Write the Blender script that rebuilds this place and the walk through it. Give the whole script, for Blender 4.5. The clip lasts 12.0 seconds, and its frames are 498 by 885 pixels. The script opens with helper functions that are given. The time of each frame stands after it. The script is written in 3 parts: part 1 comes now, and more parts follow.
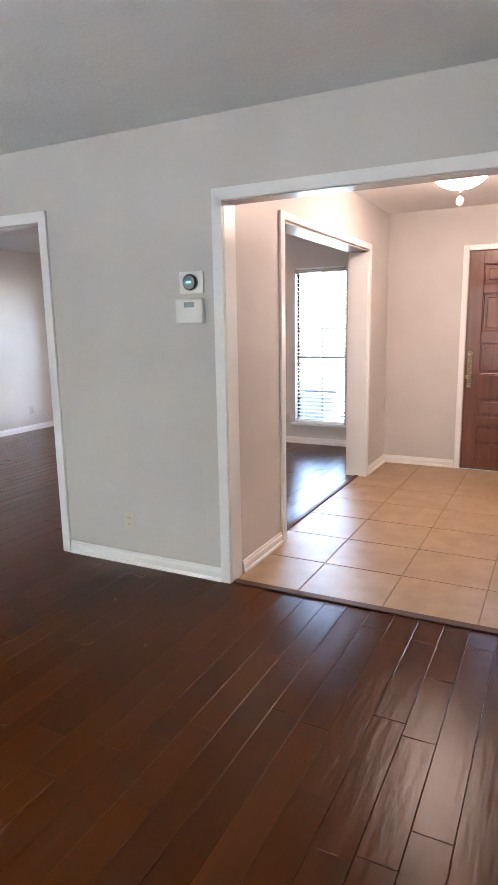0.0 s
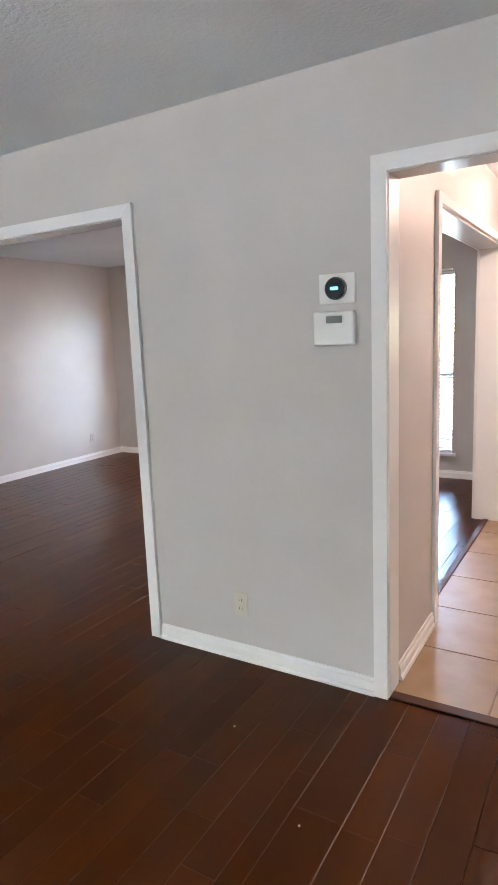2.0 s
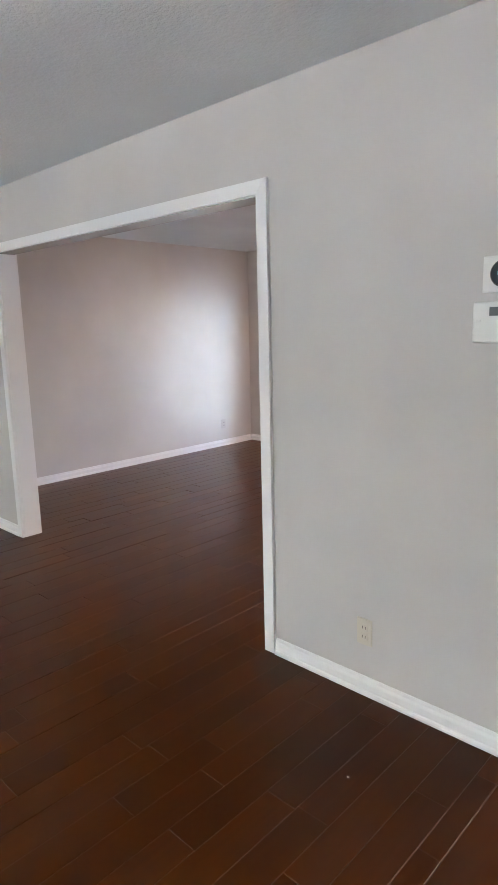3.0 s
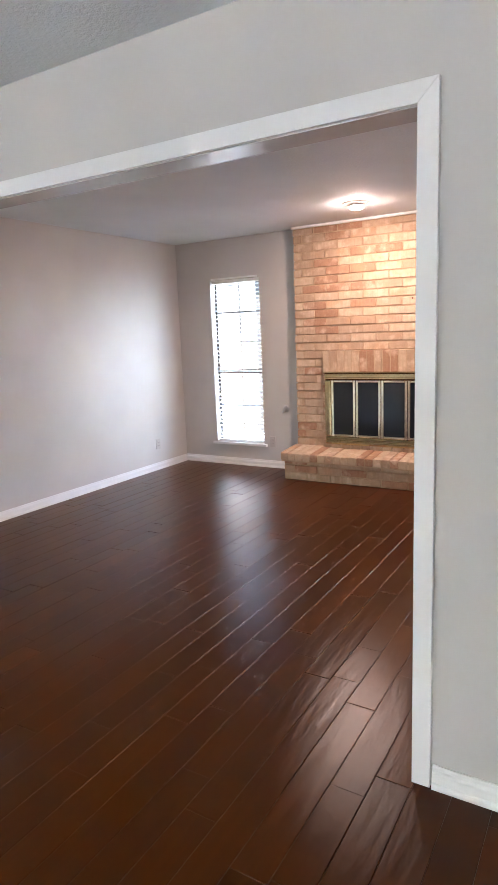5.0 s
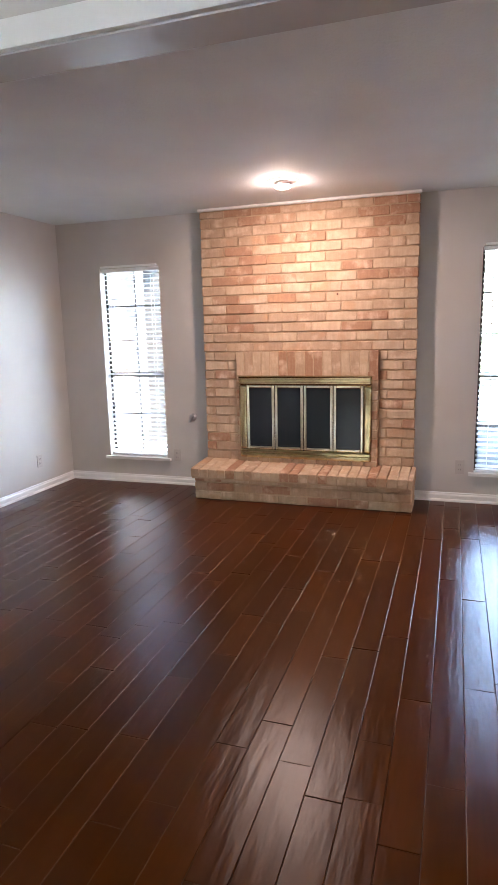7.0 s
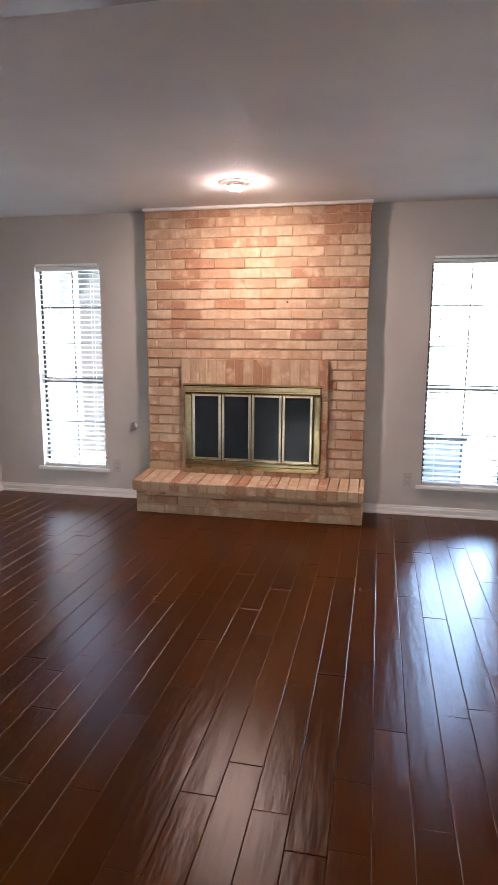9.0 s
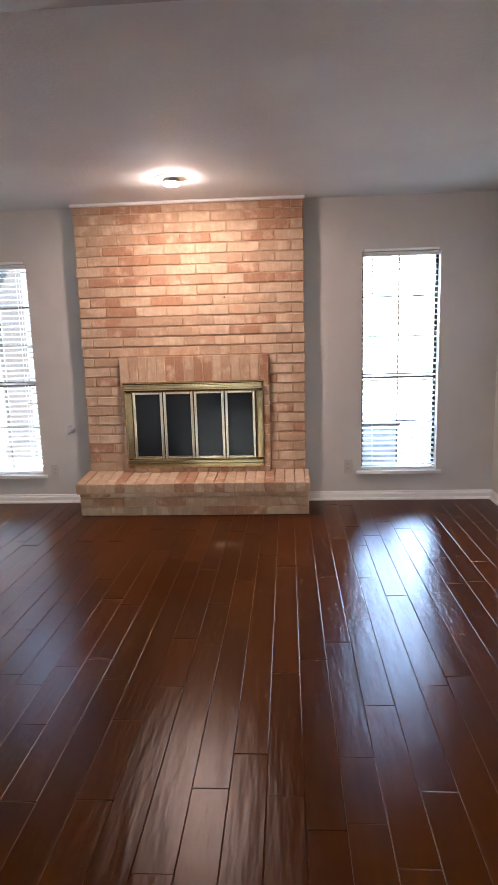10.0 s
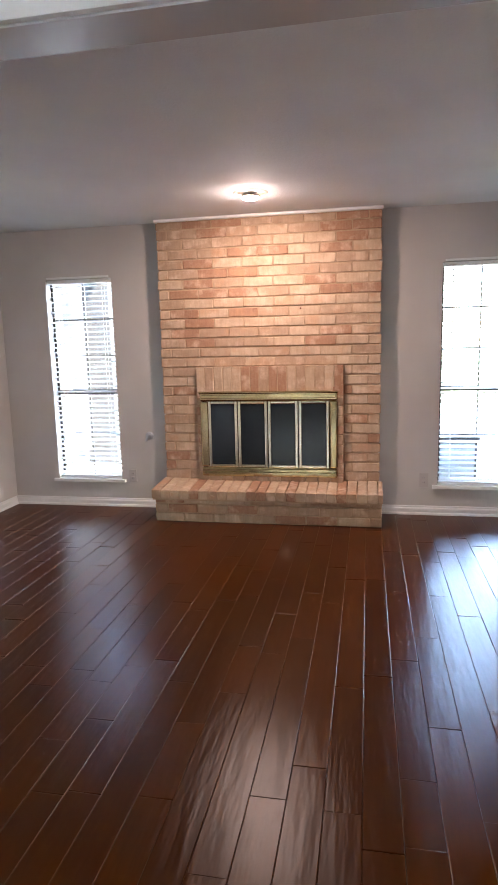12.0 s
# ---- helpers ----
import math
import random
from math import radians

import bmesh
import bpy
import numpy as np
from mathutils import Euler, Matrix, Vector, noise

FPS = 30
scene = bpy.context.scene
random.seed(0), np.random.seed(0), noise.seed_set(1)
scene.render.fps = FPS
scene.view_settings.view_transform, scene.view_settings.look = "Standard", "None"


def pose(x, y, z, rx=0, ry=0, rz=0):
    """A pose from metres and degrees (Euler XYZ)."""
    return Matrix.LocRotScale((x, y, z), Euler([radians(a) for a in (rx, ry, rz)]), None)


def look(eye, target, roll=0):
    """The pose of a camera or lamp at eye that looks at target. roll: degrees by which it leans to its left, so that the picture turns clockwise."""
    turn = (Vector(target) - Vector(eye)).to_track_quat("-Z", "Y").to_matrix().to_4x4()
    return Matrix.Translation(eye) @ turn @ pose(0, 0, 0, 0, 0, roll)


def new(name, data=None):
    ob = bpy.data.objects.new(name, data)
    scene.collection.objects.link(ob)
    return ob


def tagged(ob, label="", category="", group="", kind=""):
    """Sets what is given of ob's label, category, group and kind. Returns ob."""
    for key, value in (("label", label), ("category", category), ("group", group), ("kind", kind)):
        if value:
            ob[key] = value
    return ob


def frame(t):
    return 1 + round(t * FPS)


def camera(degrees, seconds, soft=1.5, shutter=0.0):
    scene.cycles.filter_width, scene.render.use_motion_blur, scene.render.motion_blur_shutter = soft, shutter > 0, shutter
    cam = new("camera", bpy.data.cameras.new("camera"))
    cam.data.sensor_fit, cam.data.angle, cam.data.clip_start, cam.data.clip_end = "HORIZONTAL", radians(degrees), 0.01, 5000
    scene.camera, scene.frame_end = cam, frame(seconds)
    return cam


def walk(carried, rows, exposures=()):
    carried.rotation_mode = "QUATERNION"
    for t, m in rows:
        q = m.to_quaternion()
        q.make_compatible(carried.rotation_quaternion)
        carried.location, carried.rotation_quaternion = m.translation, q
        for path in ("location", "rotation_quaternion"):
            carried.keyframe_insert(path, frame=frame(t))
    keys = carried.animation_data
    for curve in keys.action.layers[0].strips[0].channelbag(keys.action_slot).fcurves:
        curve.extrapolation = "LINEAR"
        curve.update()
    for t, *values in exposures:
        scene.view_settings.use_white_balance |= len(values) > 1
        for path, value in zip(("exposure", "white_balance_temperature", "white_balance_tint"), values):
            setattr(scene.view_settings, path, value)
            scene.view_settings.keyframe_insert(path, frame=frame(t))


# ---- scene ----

cam = camera(44.3, 12.0)
PATH = [
    (0, (2.793, -2.825, 1.429), (1.902, -1.076, 1.047), -1.0),
    (0.5, (2.538, -2.652, 1.452), (1.944, -0.781, 1.071), -1.7),
    (1, (2.318, -2.497, 1.463), (1.734, -0.624, 1.075), -2.1),
    (1.5, (2.06, -2.364, 1.457), (1.346, -0.528, 1.11), -2.9),
    (2, (1.96, -2.23, 1.48), (0.941, -0.543, 1.139), -2.4),
    (2.5, (1.896, -2.097, 1.478), (0.608, -0.605, 1.136), -1.7),
    (2.7, (1.882, -2.045, 1.51), (0.519, -0.63, 1.132), -1.4),
    (4.3, (0.933, -1.808, 1.44), (-0.329, -0.294, 1.097), -1.4),
    (4.5, (0.799, -1.816, 1.461), (-0.419, -0.27, 1.105), -1.4),
    (5, (0.492, -1.767, 1.453), (-0.526, -0.082, 1.099), -2.3),
    (5.5, (0.274, -1.651, 1.442), (-0.677, 0.07, 1.076), -2.1),
    (6, (0.114, -1.458, 1.455), (-0.734, 0.313, 1.073), -1.9),
    (6.5, (-0.029, -1.335, 1.437), (-0.700, 0.511, 1.056), -1.5),
    (6.7, (-0.102, -1.283, 1.428), (-0.739, 0.579, 1.069), -1.6),
    (8.3, (-0.309, -1.148, 1.444), (-0.921, 0.718, 1.066), -0.4),
    (8.5, (-0.304, -1.132, 1.443), (-0.877, 0.75, 1.083), -0.3),
    (9, (-0.38, -1.077, 1.41), (-0.788, 0.852, 1.076), 0.3),
    (9.5, (-0.57, -1.122, 1.432), (-0.739, 0.839, 1.077), -0.4),
    (10, (-0.62, -1.137, 1.419), (-0.75, 0.827, 1.065), -1.6),
    (10.5, (-0.638, -1.163, 1.418), (-0.796, 0.8, 1.072), -2.0),
    (11, (-0.639, -1.179, 1.427), (-0.832, 0.783, 1.088), -1.8),
    (11.5, (-0.645, -1.185, 1.431), (-0.88, 0.773, 1.097), -1.5),
    (12, (-0.581, -1.155, 1.433), (-0.961, 0.782, 1.113), -1.4),
]
walk(cam, [(t, look(eye, target, roll)) for t, eye, target, roll in PATH], exposures=[(0.0, 5.36, 6780, 10.7), (2.5, 5.42, 6780, 10.7), (5.0, 5.6, 6780, 10.7), (8.5, 5.26, 6740, 10.4), (12.0, 5.26, 6740, 10.4)])

# ---- rooms ----
CEIL = 2.44
WY = 3.928           # face of the fireplace wall
WEST = -3.808        # face of the west wall
SOUTH = -4.6         # face of the living room's south wall

# ---- world, sun, lamps ----
SUN_EL = radians(54)   # the sun stands to the east (+x), behind the front of the house
world = bpy.data.worlds.new("world")
scene.world = world
world.use_nodes = True
wn, wl = world.node_tree.nodes, world.node_tree.links
sky = wn.new("ShaderNodeTexSky")
sky.sky_type, sky.sun_disc = "NISHITA", False
sky.ozone_density, sky.dust_density = 0.6, 0.3
sky.sun_elevation, sky.sun_rotation = SUN_EL, radians(118)
wn["Background"].inputs["Strength"].default_value = 0.29
wl.new(sky.outputs["Color"], wn["Background"].inputs["Color"])

sun = new("sun", bpy.data.lights.new("sun", "SUN"))
sun.data.energy, sun.data.angle, sun.data.color = 4.0, radians(0.53), (1.0, 0.96, 0.91)
sun.matrix_world = look((55, -30, 86), (0, 0, 0))

# ---- materials ----
def shader(name, base, rough=0.5, metal=0.0, coat=0.0):
    m = bpy.data.materials.new(name)
    m.use_nodes = True
    p = m.node_tree.nodes["Principled BSDF"]
    p.inputs["Base Color"].default_value = (*base, 1)
    p.inputs["Roughness"].default_value, p.inputs["Metallic"].default_value = rough, metal
    p.inputs["Coat Weight"].default_value = coat
    return m, m.node_tree.nodes, m.node_tree.links, p


def noise_node(n, l, vector, scale, detail=4.0, rough=0.55):
    t = n.new("ShaderNodeTexNoise")
    t.inputs["Scale"].default_value, t.inputs["Detail"].default_value = scale, detail
    t.inputs["Roughness"].default_value = rough
    l.new(vector, t.inputs["Vector"])
    return t.outputs["Fac"]


def ramp(n, l, fac, stops):
    r = n.new("ShaderNodeValToRGB")
    while len(r.color_ramp.elements) < len(stops):
        r.color_ramp.elements.new(0.5)
    for e, (at, c) in zip(r.color_ramp.elements, stops):
        e.position, e.color = at, (*c, 1)
    l.new(fac, r.inputs["Fac"])
    return r.outputs["Color"]


def mixed(n, l, fac, a, b, mode="MIX"):
    x = n.new("ShaderNodeMix")
    x.data_type, x.blend_type = "RGBA", mode
    for value, socket in ((fac, 0), (a, 6), (b, 7)):
        if isinstance(value, (int, float)):
            x.inputs[socket].default_value = value
        elif isinstance(value, tuple):
            x.inputs[socket].default_value = (*value, 1)
        else:
            l.new(value, x.inputs[socket])
    return x.outputs[2]


def calc(n, l, op, a, b):
    m = n.new("ShaderNodeMath")
    m.operation = op
    for value, socket in ((a, 0), (b, 1)):
        if isinstance(value, (int, float)):
            m.inputs[socket].default_value = value
        else:
            l.new(value, m.inputs[socket])
    return m.outputs[0]


def place_of(n, l, stretch=(1, 1, 1), shift=None):
    g = n.new("ShaderNodeNewGeometry")
    m = n.new("ShaderNodeMapping")
    m.inputs["Scale"].default_value = stretch
    l.new(g.outputs["Position"], m.inputs["Vector"])
    if shift is not None:
        c = n.new("ShaderNodeCombineXYZ")
        for i in range(3):
            l.new(shift, c.inputs[i])
        l.new(c.outputs[0], m.inputs["Location"])
    return m.outputs[0]


def relief(n, l, p, height, strength, distance):
    b = n.new("ShaderNodeBump")
    b.inputs["Strength"].default_value, b.inputs["Distance"].default_value = strength, distance
    l.new(height, b.inputs["Height"])
    l.new(b.outputs[0], p.inputs["Normal"])
    return b


def paint(name, base, rough, fine, deep, stain=0.06):
    """Rolled wall or ceiling paint: orange-peel relief and faint uneven tone."""
    m, n, l, p = shader(name, base, rough)
    v = place_of(n, l)
    wide = noise_node(n, l, v, 1.3, 3)
    dark = tuple(c * (1 - stain) for c in base)
    light = tuple(min(1, c * (1 + stain)) for c in base)
    l.new(ramp(n, l, wide, [(0.3, dark), (0.7, light)]), p.inputs["Base Color"])
    relief(n, l, p, noise_node(n, l, v, fine, 3), 0.5, deep)
    return m


WALL = paint("wall_paint", (0.565, 0.535, 0.505), 0.5, 190, 0.0003)
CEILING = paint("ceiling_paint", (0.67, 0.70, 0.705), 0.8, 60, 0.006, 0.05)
# lighter copy of the ceiling paint: the foyer lamp's brightness put into the colour
CEILING_LIT = paint("lit_ceiling_paint", (0.84, 0.82, 0.80), 0.8, 60, 0.006, 0.03)
TRIM = paint("trim_paint", (0.80, 0.79, 0.775), 0.33, 60, 0.0002, 0.02)
# darkened trim colour: holds the shade on the undersides of the openings
LINER_SHADED = paint("shaded_liner_paint", (0.56, 0.54, 0.525), 0.26, 30, 0.0002, 0.03)
PLASTIC = paint("white_plastic", (0.78, 0.77, 0.74), 0.4, 300, 0.0001, 0.01)
BEIGE = paint("beige_plastic", (0.52, 0.48, 0.45), 0.45, 300, 0.0001, 0.01)
ALMOND = paint("almond_plastic", (0.60, 0.55, 0.45), 0.4, 300, 0.0001, 0.01)
STRIP = paint("strip_wood", (0.060, 0.017, 0.005), 0.6, 40, 0.0008, 0.15)
STUCCO = paint("outside_post", (0.010, 0.009, 0.008), 0.8, 30, 0.004, 0.1)


def wood_floor(name, far):
    """Dark stained hand-scraped planks: long grain, and scraping ripples that differ from plank to plank."""
    m, n, l, p = shader(name, (0.05, 0.02, 0.01), 0.285)
    if far:
        rnd = n.new("ShaderNodeNewGeometry").outputs["Random Per Island"]
    else:
        rnd = n.new("ShaderNodeObjectInfo").outputs["Random"]
    shift = calc(n, l, "MULTIPLY", rnd, 37.0)
    grain = noise_node(n, l, place_of(n, l, (60, 2.4, 1), shift), 1.0, 4, 0.6)
    tone = ramp(n, l, rnd, [(0.0, (0.057, 0.0136, 0.0021)), (0.5, (0.072, 0.0174, 0.0027)), (1.0, (0.091, 0.0226, 0.0036))])
    col = mixed(n, l, calc(n, l, "MULTIPLY", grain, 0.5), tone, (0.024, 0.0068, 0.0015))
    l.new(col, p.inputs["Base Color"])
    p.inputs["Specular IOR Level"].default_value = 0.0
    scrape = noise_node(n, l, place_of(n, l, (26, 4.5, 1), shift), 1.0, 2, 0.5)
    ripple = noise_node(n, l, place_of(n, l, (52, 11, 1), shift), 1.0, 2, 0.5)
    much = ramp(n, l, calc(n, l, "FRACT", shift, 0.0), [(0.30, (0.02, 0.02, 0.02)), (0.75, (0.36, 0.36, 0.36))])
    height = calc(n, l, "ADD", calc(n, l, "MULTIPLY", scrape, 0.75), calc(n, l, "MULTIPLY", ripple, much))
    bump = relief(n, l, p, height, 0.62, 0.0038)
    varnish, fresnel, layer = n.new("ShaderNodeBsdfGlossy"), n.new("ShaderNodeFresnel"), n.new("ShaderNodeMixShader")
    varnish.distribution = "BECKMANN"
    varnish.inputs["Roughness"].default_value, fresnel.inputs["IOR"].default_value = 0.285, 1.31
    l.new(bump.outputs[0], varnish.inputs["Normal"])
    l.new(fresnel.outputs[0], layer.inputs[0])
    l.new(p.outputs[0], layer.inputs[1])
    l.new(varnish.outputs[0], layer.inputs[2])
    l.new(layer.outputs[0], n["Material Output"].inputs["Surface"])
    return m


WOOD, WOOD_FAR = wood_floor("floor_wood", False), wood_floor("floor_wood_far", True)
m, n, l, p = shader("floor_joint", (0.026, 0.009, 0.003), 0.7)
JOINT = m

m, n, l, p = shader("tile", (0.5, 0.38, 0.26), 0.42)
p.inputs["Specular IOR Level"].default_value = 0.3
rnd = n.new("ShaderNodeObjectInfo").outputs["Random"]
v = place_of(n, l, (1, 1, 1), calc(n, l, "MULTIPLY", rnd, 11.0))
blotch = noise_node(n, l, v, 7, 5)
l.new(mixed(n, l, calc(n, l, "MULTIPLY", rnd, 0.35), ramp(n, l, blotch, [(0.3, (0.32, 0.21, 0.125)), (0.7, (0.405, 0.28, 0.175))]), (0.345, 0.243, 0.147)), p.inputs["Base Color"])
relief(n, l, p, noise_node(n, l, v, 30, 4), 0.3, 0.002)
TILE = m
m, n, l, p = shader("grout", (0.25, 0.17, 0.105), 0.9)
relief(n, l, p, noise_node(n, l, place_of(n, l), 120, 3), 0.5, 0.002)
GROUT = m


def brick_stuff(name, light, dark):
    m, n, l, p = shader(name, light, 0.85)
    rnd = n.new("ShaderNodeObjectInfo").outputs["Random"]
    v = place_of(n, l, (1, 1, 1), calc(n, l, "MULTIPLY", rnd, 23.0))
    flow = noise_node(n, l, v, 14, 5, 0.65)
    fine = noise_node(n, l, v, 70, 5, 0.7)
    col = ramp(n, l, flow, [(0.34, dark), (0.62, light)])
    col = mixed(n, l, calc(n, l, "MULTIPLY", rnd, 0.35), col, tuple(c * 0.78 for c in light))
    burn = ramp(n, l, noise_node(n, l, v, 5.5, 3), [(0.56, (0, 0, 0)), (0.68, (0.6, 0.6, 0.6))])
    col = mixed(n, l, burn, col, (0.46, 0.24, 0.115))
    chalk = ramp(n, l, noise_node(n, l, v, 8.0, 4), [(0.52, (0, 0, 0)), (0.68, (0.65, 0.65, 0.65))])
    col = mixed(n, l, chalk, col, (0.70, 0.53, 0.39))
    col = mixed(n, l, calc(n, l, "MULTIPLY", fine, 0.25), col, (0.74, 0.60, 0.47))
    streak = noise_node(n, l, place_of(n, l, (48, 48, 6), calc(n, l, "MULTIPLY", rnd, 23.0)), 1.0, 3, 0.6)
    col = mixed(n, l, ramp(n, l, streak, [(0.42, (0, 0, 0)), (0.72, (0.30, 0.30, 0.30))]), col, tuple(c * 0.72 for c in dark))
    l.new(col, p.inputs["Base Color"])
    relief(n, l, p, calc(n, l, "ADD", flow, fine), 0.7, 0.004)
    return m


BRICKS = {"l": brick_stuff("brick_pale", (0.53, 0.39, 0.265), (0.45, 0.305, 0.195)),
          "m": brick_stuff("brick_tan", (0.44, 0.30, 0.195), (0.37, 0.225, 0.135)),
          "d": brick_stuff("brick_russet", (0.36, 0.175, 0.092), (0.30, 0.13, 0.066))}
m, n, l, p = shader("mortar", (0.5, 0.36, 0.245), 0.95)
v = place_of(n, l)
l.new(ramp(n, l, noise_node(n, l, v, 20, 5), [(0.3, (0.41, 0.28, 0.175)), (0.7, (0.52, 0.37, 0.245))]), p.inputs["Base Color"])
relief(n, l, p, noise_node(n, l, v, 140, 4), 0.8, 0.003)
MORTAR = m

m, n, l, p = shader("door_wood", (0.15, 0.04, 0.018), 0.32, 0, 0.3)
v = place_of(n, l, (30, 30, 1.6))
g1 = noise_node(n, l, v, 1.0, 6, 0.6)
l.new(ramp(n, l, g1, [(0.25, (0.090, 0.024, 0.010)), (0.55, (0.150, 0.043, 0.018)), (0.8, (0.205, 0.067, 0.030))]), p.inputs["Base Color"])
relief(n, l, p, g1, 0.15, 0.002)
DOOR_WOOD = m
m, n, l, p = shader("antique_brass", (0.34, 0.26, 0.15), 0.4, 1.0)
l.new(ramp(n, l, noise_node(n, l, place_of(n, l), 60, 4), [(0.35, (0.16, 0.12, 0.075)), (0.65, (0.46, 0.36, 0.22))]), p.inputs["Base Color"])
ANTIQUE = m

m, n, l, p = shader("brass", (0.78, 0.58, 0.26), 0.22, 1.0)
v = place_of(n, l)
l.new(ramp(n, l, noise_node(n, l, v, 3, 2), [(0.3, (0.10, 0.10, 0.10)), (0.7, (0.17, 0.17, 0.17))]), p.inputs["Roughness"])
l.new(ramp(n, l, noise_node(n, l, v, 25, 4), [(0.3, (0.52, 0.41, 0.22)), (0.7, (0.60, 0.48, 0.27))]), p.inputs["Base Color"])
BRASS = m
m, n, l, p = shader("pale_brass", (0.86, 0.79, 0.63), 0.2, 1.0)
l.new(ramp(n, l, noise_node(n, l, place_of(n, l), 3, 2), [(0.3, (0.10, 0.10, 0.10)), (0.7, (0.18, 0.18, 0.18))]), p.inputs["Roughness"])
PALE_BRASS = m
m, n, l, p = shader("old_chrome", (0.6, 0.6, 0.62), 0.3, 1.0)
CHROME = m
m, n, l, p = shader("pale_nickel", (0.82, 0.80, 0.78), 0.5, 0.35)
NICKEL = m
m, n, l, p = shader("bronze_aluminium", (0.05, 0.045, 0.045), 0.45, 0.3)
l.new(ramp(n, l, noise_node(n, l, place_of(n, l), 40, 3), [(0.3, (0.04, 0.037, 0.036)), (0.7, (0.07, 0.064, 0.06))]), p.inputs["Base Color"])
BRONZE = m
m, n, l, p = shader("smoked_glass", (0.011, 0.015, 0.019), 0.06)
l.new(ramp(n, l, noise_node(n, l, place_of(n, l), 6, 4), [(0.3, (0.05, 0.05, 0.05)), (0.7, (0.16, 0.16, 0.16))]), p.inputs["Roughness"])
p.inputs["Specular IOR Level"].default_value = 0.5
SMOKED = m
m, n, l, p = shader("window_glass", (1, 1, 1), 0.0)
p.inputs["Transmission Weight"].default_value, p.inputs["IOR"].default_value = 1.0, 1.45
PANE = m
m, n, l, p = shader("blind_slat", (0.84, 0.84, 0.83), 0.35)
relief(n, l, p, noise_node(n, l, place_of(n, l, (2, 60, 60)), 1.0, 3), 0.1, 0.001)
SLAT = m
m, n, l, p = shader("soot", (0.012, 0.011, 0.010), 0.95)
relief(n, l, p, noise_node(n, l, place_of(n, l), 25, 4), 0.6, 0.005)
SOOT = m
m, n, l, p = shader("screen_grey", (0.13, 0.14, 0.14), 0.2)
SCREEN = m
m, n, l, p = shader("dark_dial", (0.02, 0.025, 0.03), 0.12)
DIAL = m
m, n, l, p = shader("dark_steel", (0.20, 0.21, 0.22), 0.22, 1.0)
DARK_STEEL = m


def glowing(name, colour, power, base=(0.85, 0.83, 0.8)):
    m, n, l, p = shader(name, base, 0.4)
    p.inputs["Emission Color"].default_value = (*colour, 1)
    p.inputs["Emission Strength"].default_value = power
    return m


WARM = (1.0, 0.745, 0.685)
LIT_GLASS = glowing("lit_frosted_glass", WARM, 29.0)
LIT_BOWL = glowing("lit_bowl_glass", (1.0, 0.76, 0.69), 2.6)
LIT_SCREEN = glowing("lit_dial_bar", (0.22, 0.72, 0.85), 0.05, (0.02, 0.03, 0.03))
m, n, l, p = shader("crystal", (0.95, 0.93, 0.9), 0.08)
p.inputs["Transmission Weight"].default_value = 0.7
CRYSTAL = m
m, n, l, p = shader("lawn", (0.06, 0.09, 0.03), 0.9)
v = place_of(n, l)
l.new(ramp(n, l, noise_node(n, l, v, 3, 8, 0.7), [(0.3, (0.05, 0.075, 0.025)), (0.7, (0.13, 0.14, 0.06))]), p.inputs["Base Color"])
relief(n, l, p, noise_node(n, l, v, 60, 4), 1.0, 0.03)
LAWN = m
m, n, l, p = shader("grey_steel", (0.3, 0.32, 0.33), 0.5, 0.2)
l.new(ramp(n, l, noise_node(n, l, place_of(n, l), 12, 5), [(0.3, (0.24, 0.26, 0.27)), (0.7, (0.36, 0.38, 0.39))]), p.inputs["Base Color"])
STEEL = m
# pale tone, raised so the unseen slab behind the house reflects more sun
m, n, l, p = shader("concrete", (0.42, 0.40, 0.37), 0.9)
l.new(ramp(n, l, noise_node(n, l, place_of(n, l), 5, 6), [(0.3, (0.57, 0.57, 0.55)), (0.7, (0.66, 0.66, 0.63))]), p.inputs["Base Color"])
CONCRETE = m
m, n, l, p = shader("drive", (0.16, 0.16, 0.155), 0.9)
l.new(ramp(n, l, noise_node(n, l, place_of(n, l), 5, 6), [(0.3, (0.20, 0.225, 0.24)), (0.7, (0.27, 0.295, 0.31))]), p.inputs["Base Color"])
DRIVE = m
m, n, l, p = shader("sky_block_tan", (0.2, 0.16, 0.12), 0.9)
l.new(ramp(n, l, noise_node(n, l, place_of(n, l), 6, 6), [(0.3, (0.27, 0.23, 0.175)), (0.7, (0.35, 0.30, 0.23))]), p.inputs["Base Color"])
SKY_BLOCK = m
m, n, l, p = shader("brown_brick", (0.10, 0.085, 0.075), 0.9)
l.new(ramp(n, l, noise_node(n, l, place_of(n, l, (4, 4, 14)), 1, 4), [(0.35, (0.075, 0.062, 0.055)), (0.65, (0.125, 0.105, 0.095))]), p.inputs["Base Color"])
WING = m


# ---- mesh helpers ----
def box(bm, x0, x1, y0, y1, z0, z1, bevel=0.0):
    made = bmesh.ops.create_cube(bm, size=1.0)["verts"]
    for q in made:
        q.co = Vector(((x0 + x1) / 2 + q.co.x * (x1 - x0), (y0 + y1) / 2 + q.co.y * (y1 - y0), (z0 + z1) / 2 + q.co.z * (z1 - z0)))
    if bevel:
        edges = list({e for q in made for e in q.link_edges})
        bmesh.ops.bevel(bm, geom=edges, offset=bevel, segments=2, affect="EDGES", profile=0.5)
    return bm


def boxes(*rows, bevel=0.0):
    bm = bmesh.new()
    for r in rows:
        box(bm, *r, bevel=bevel)
    return bm


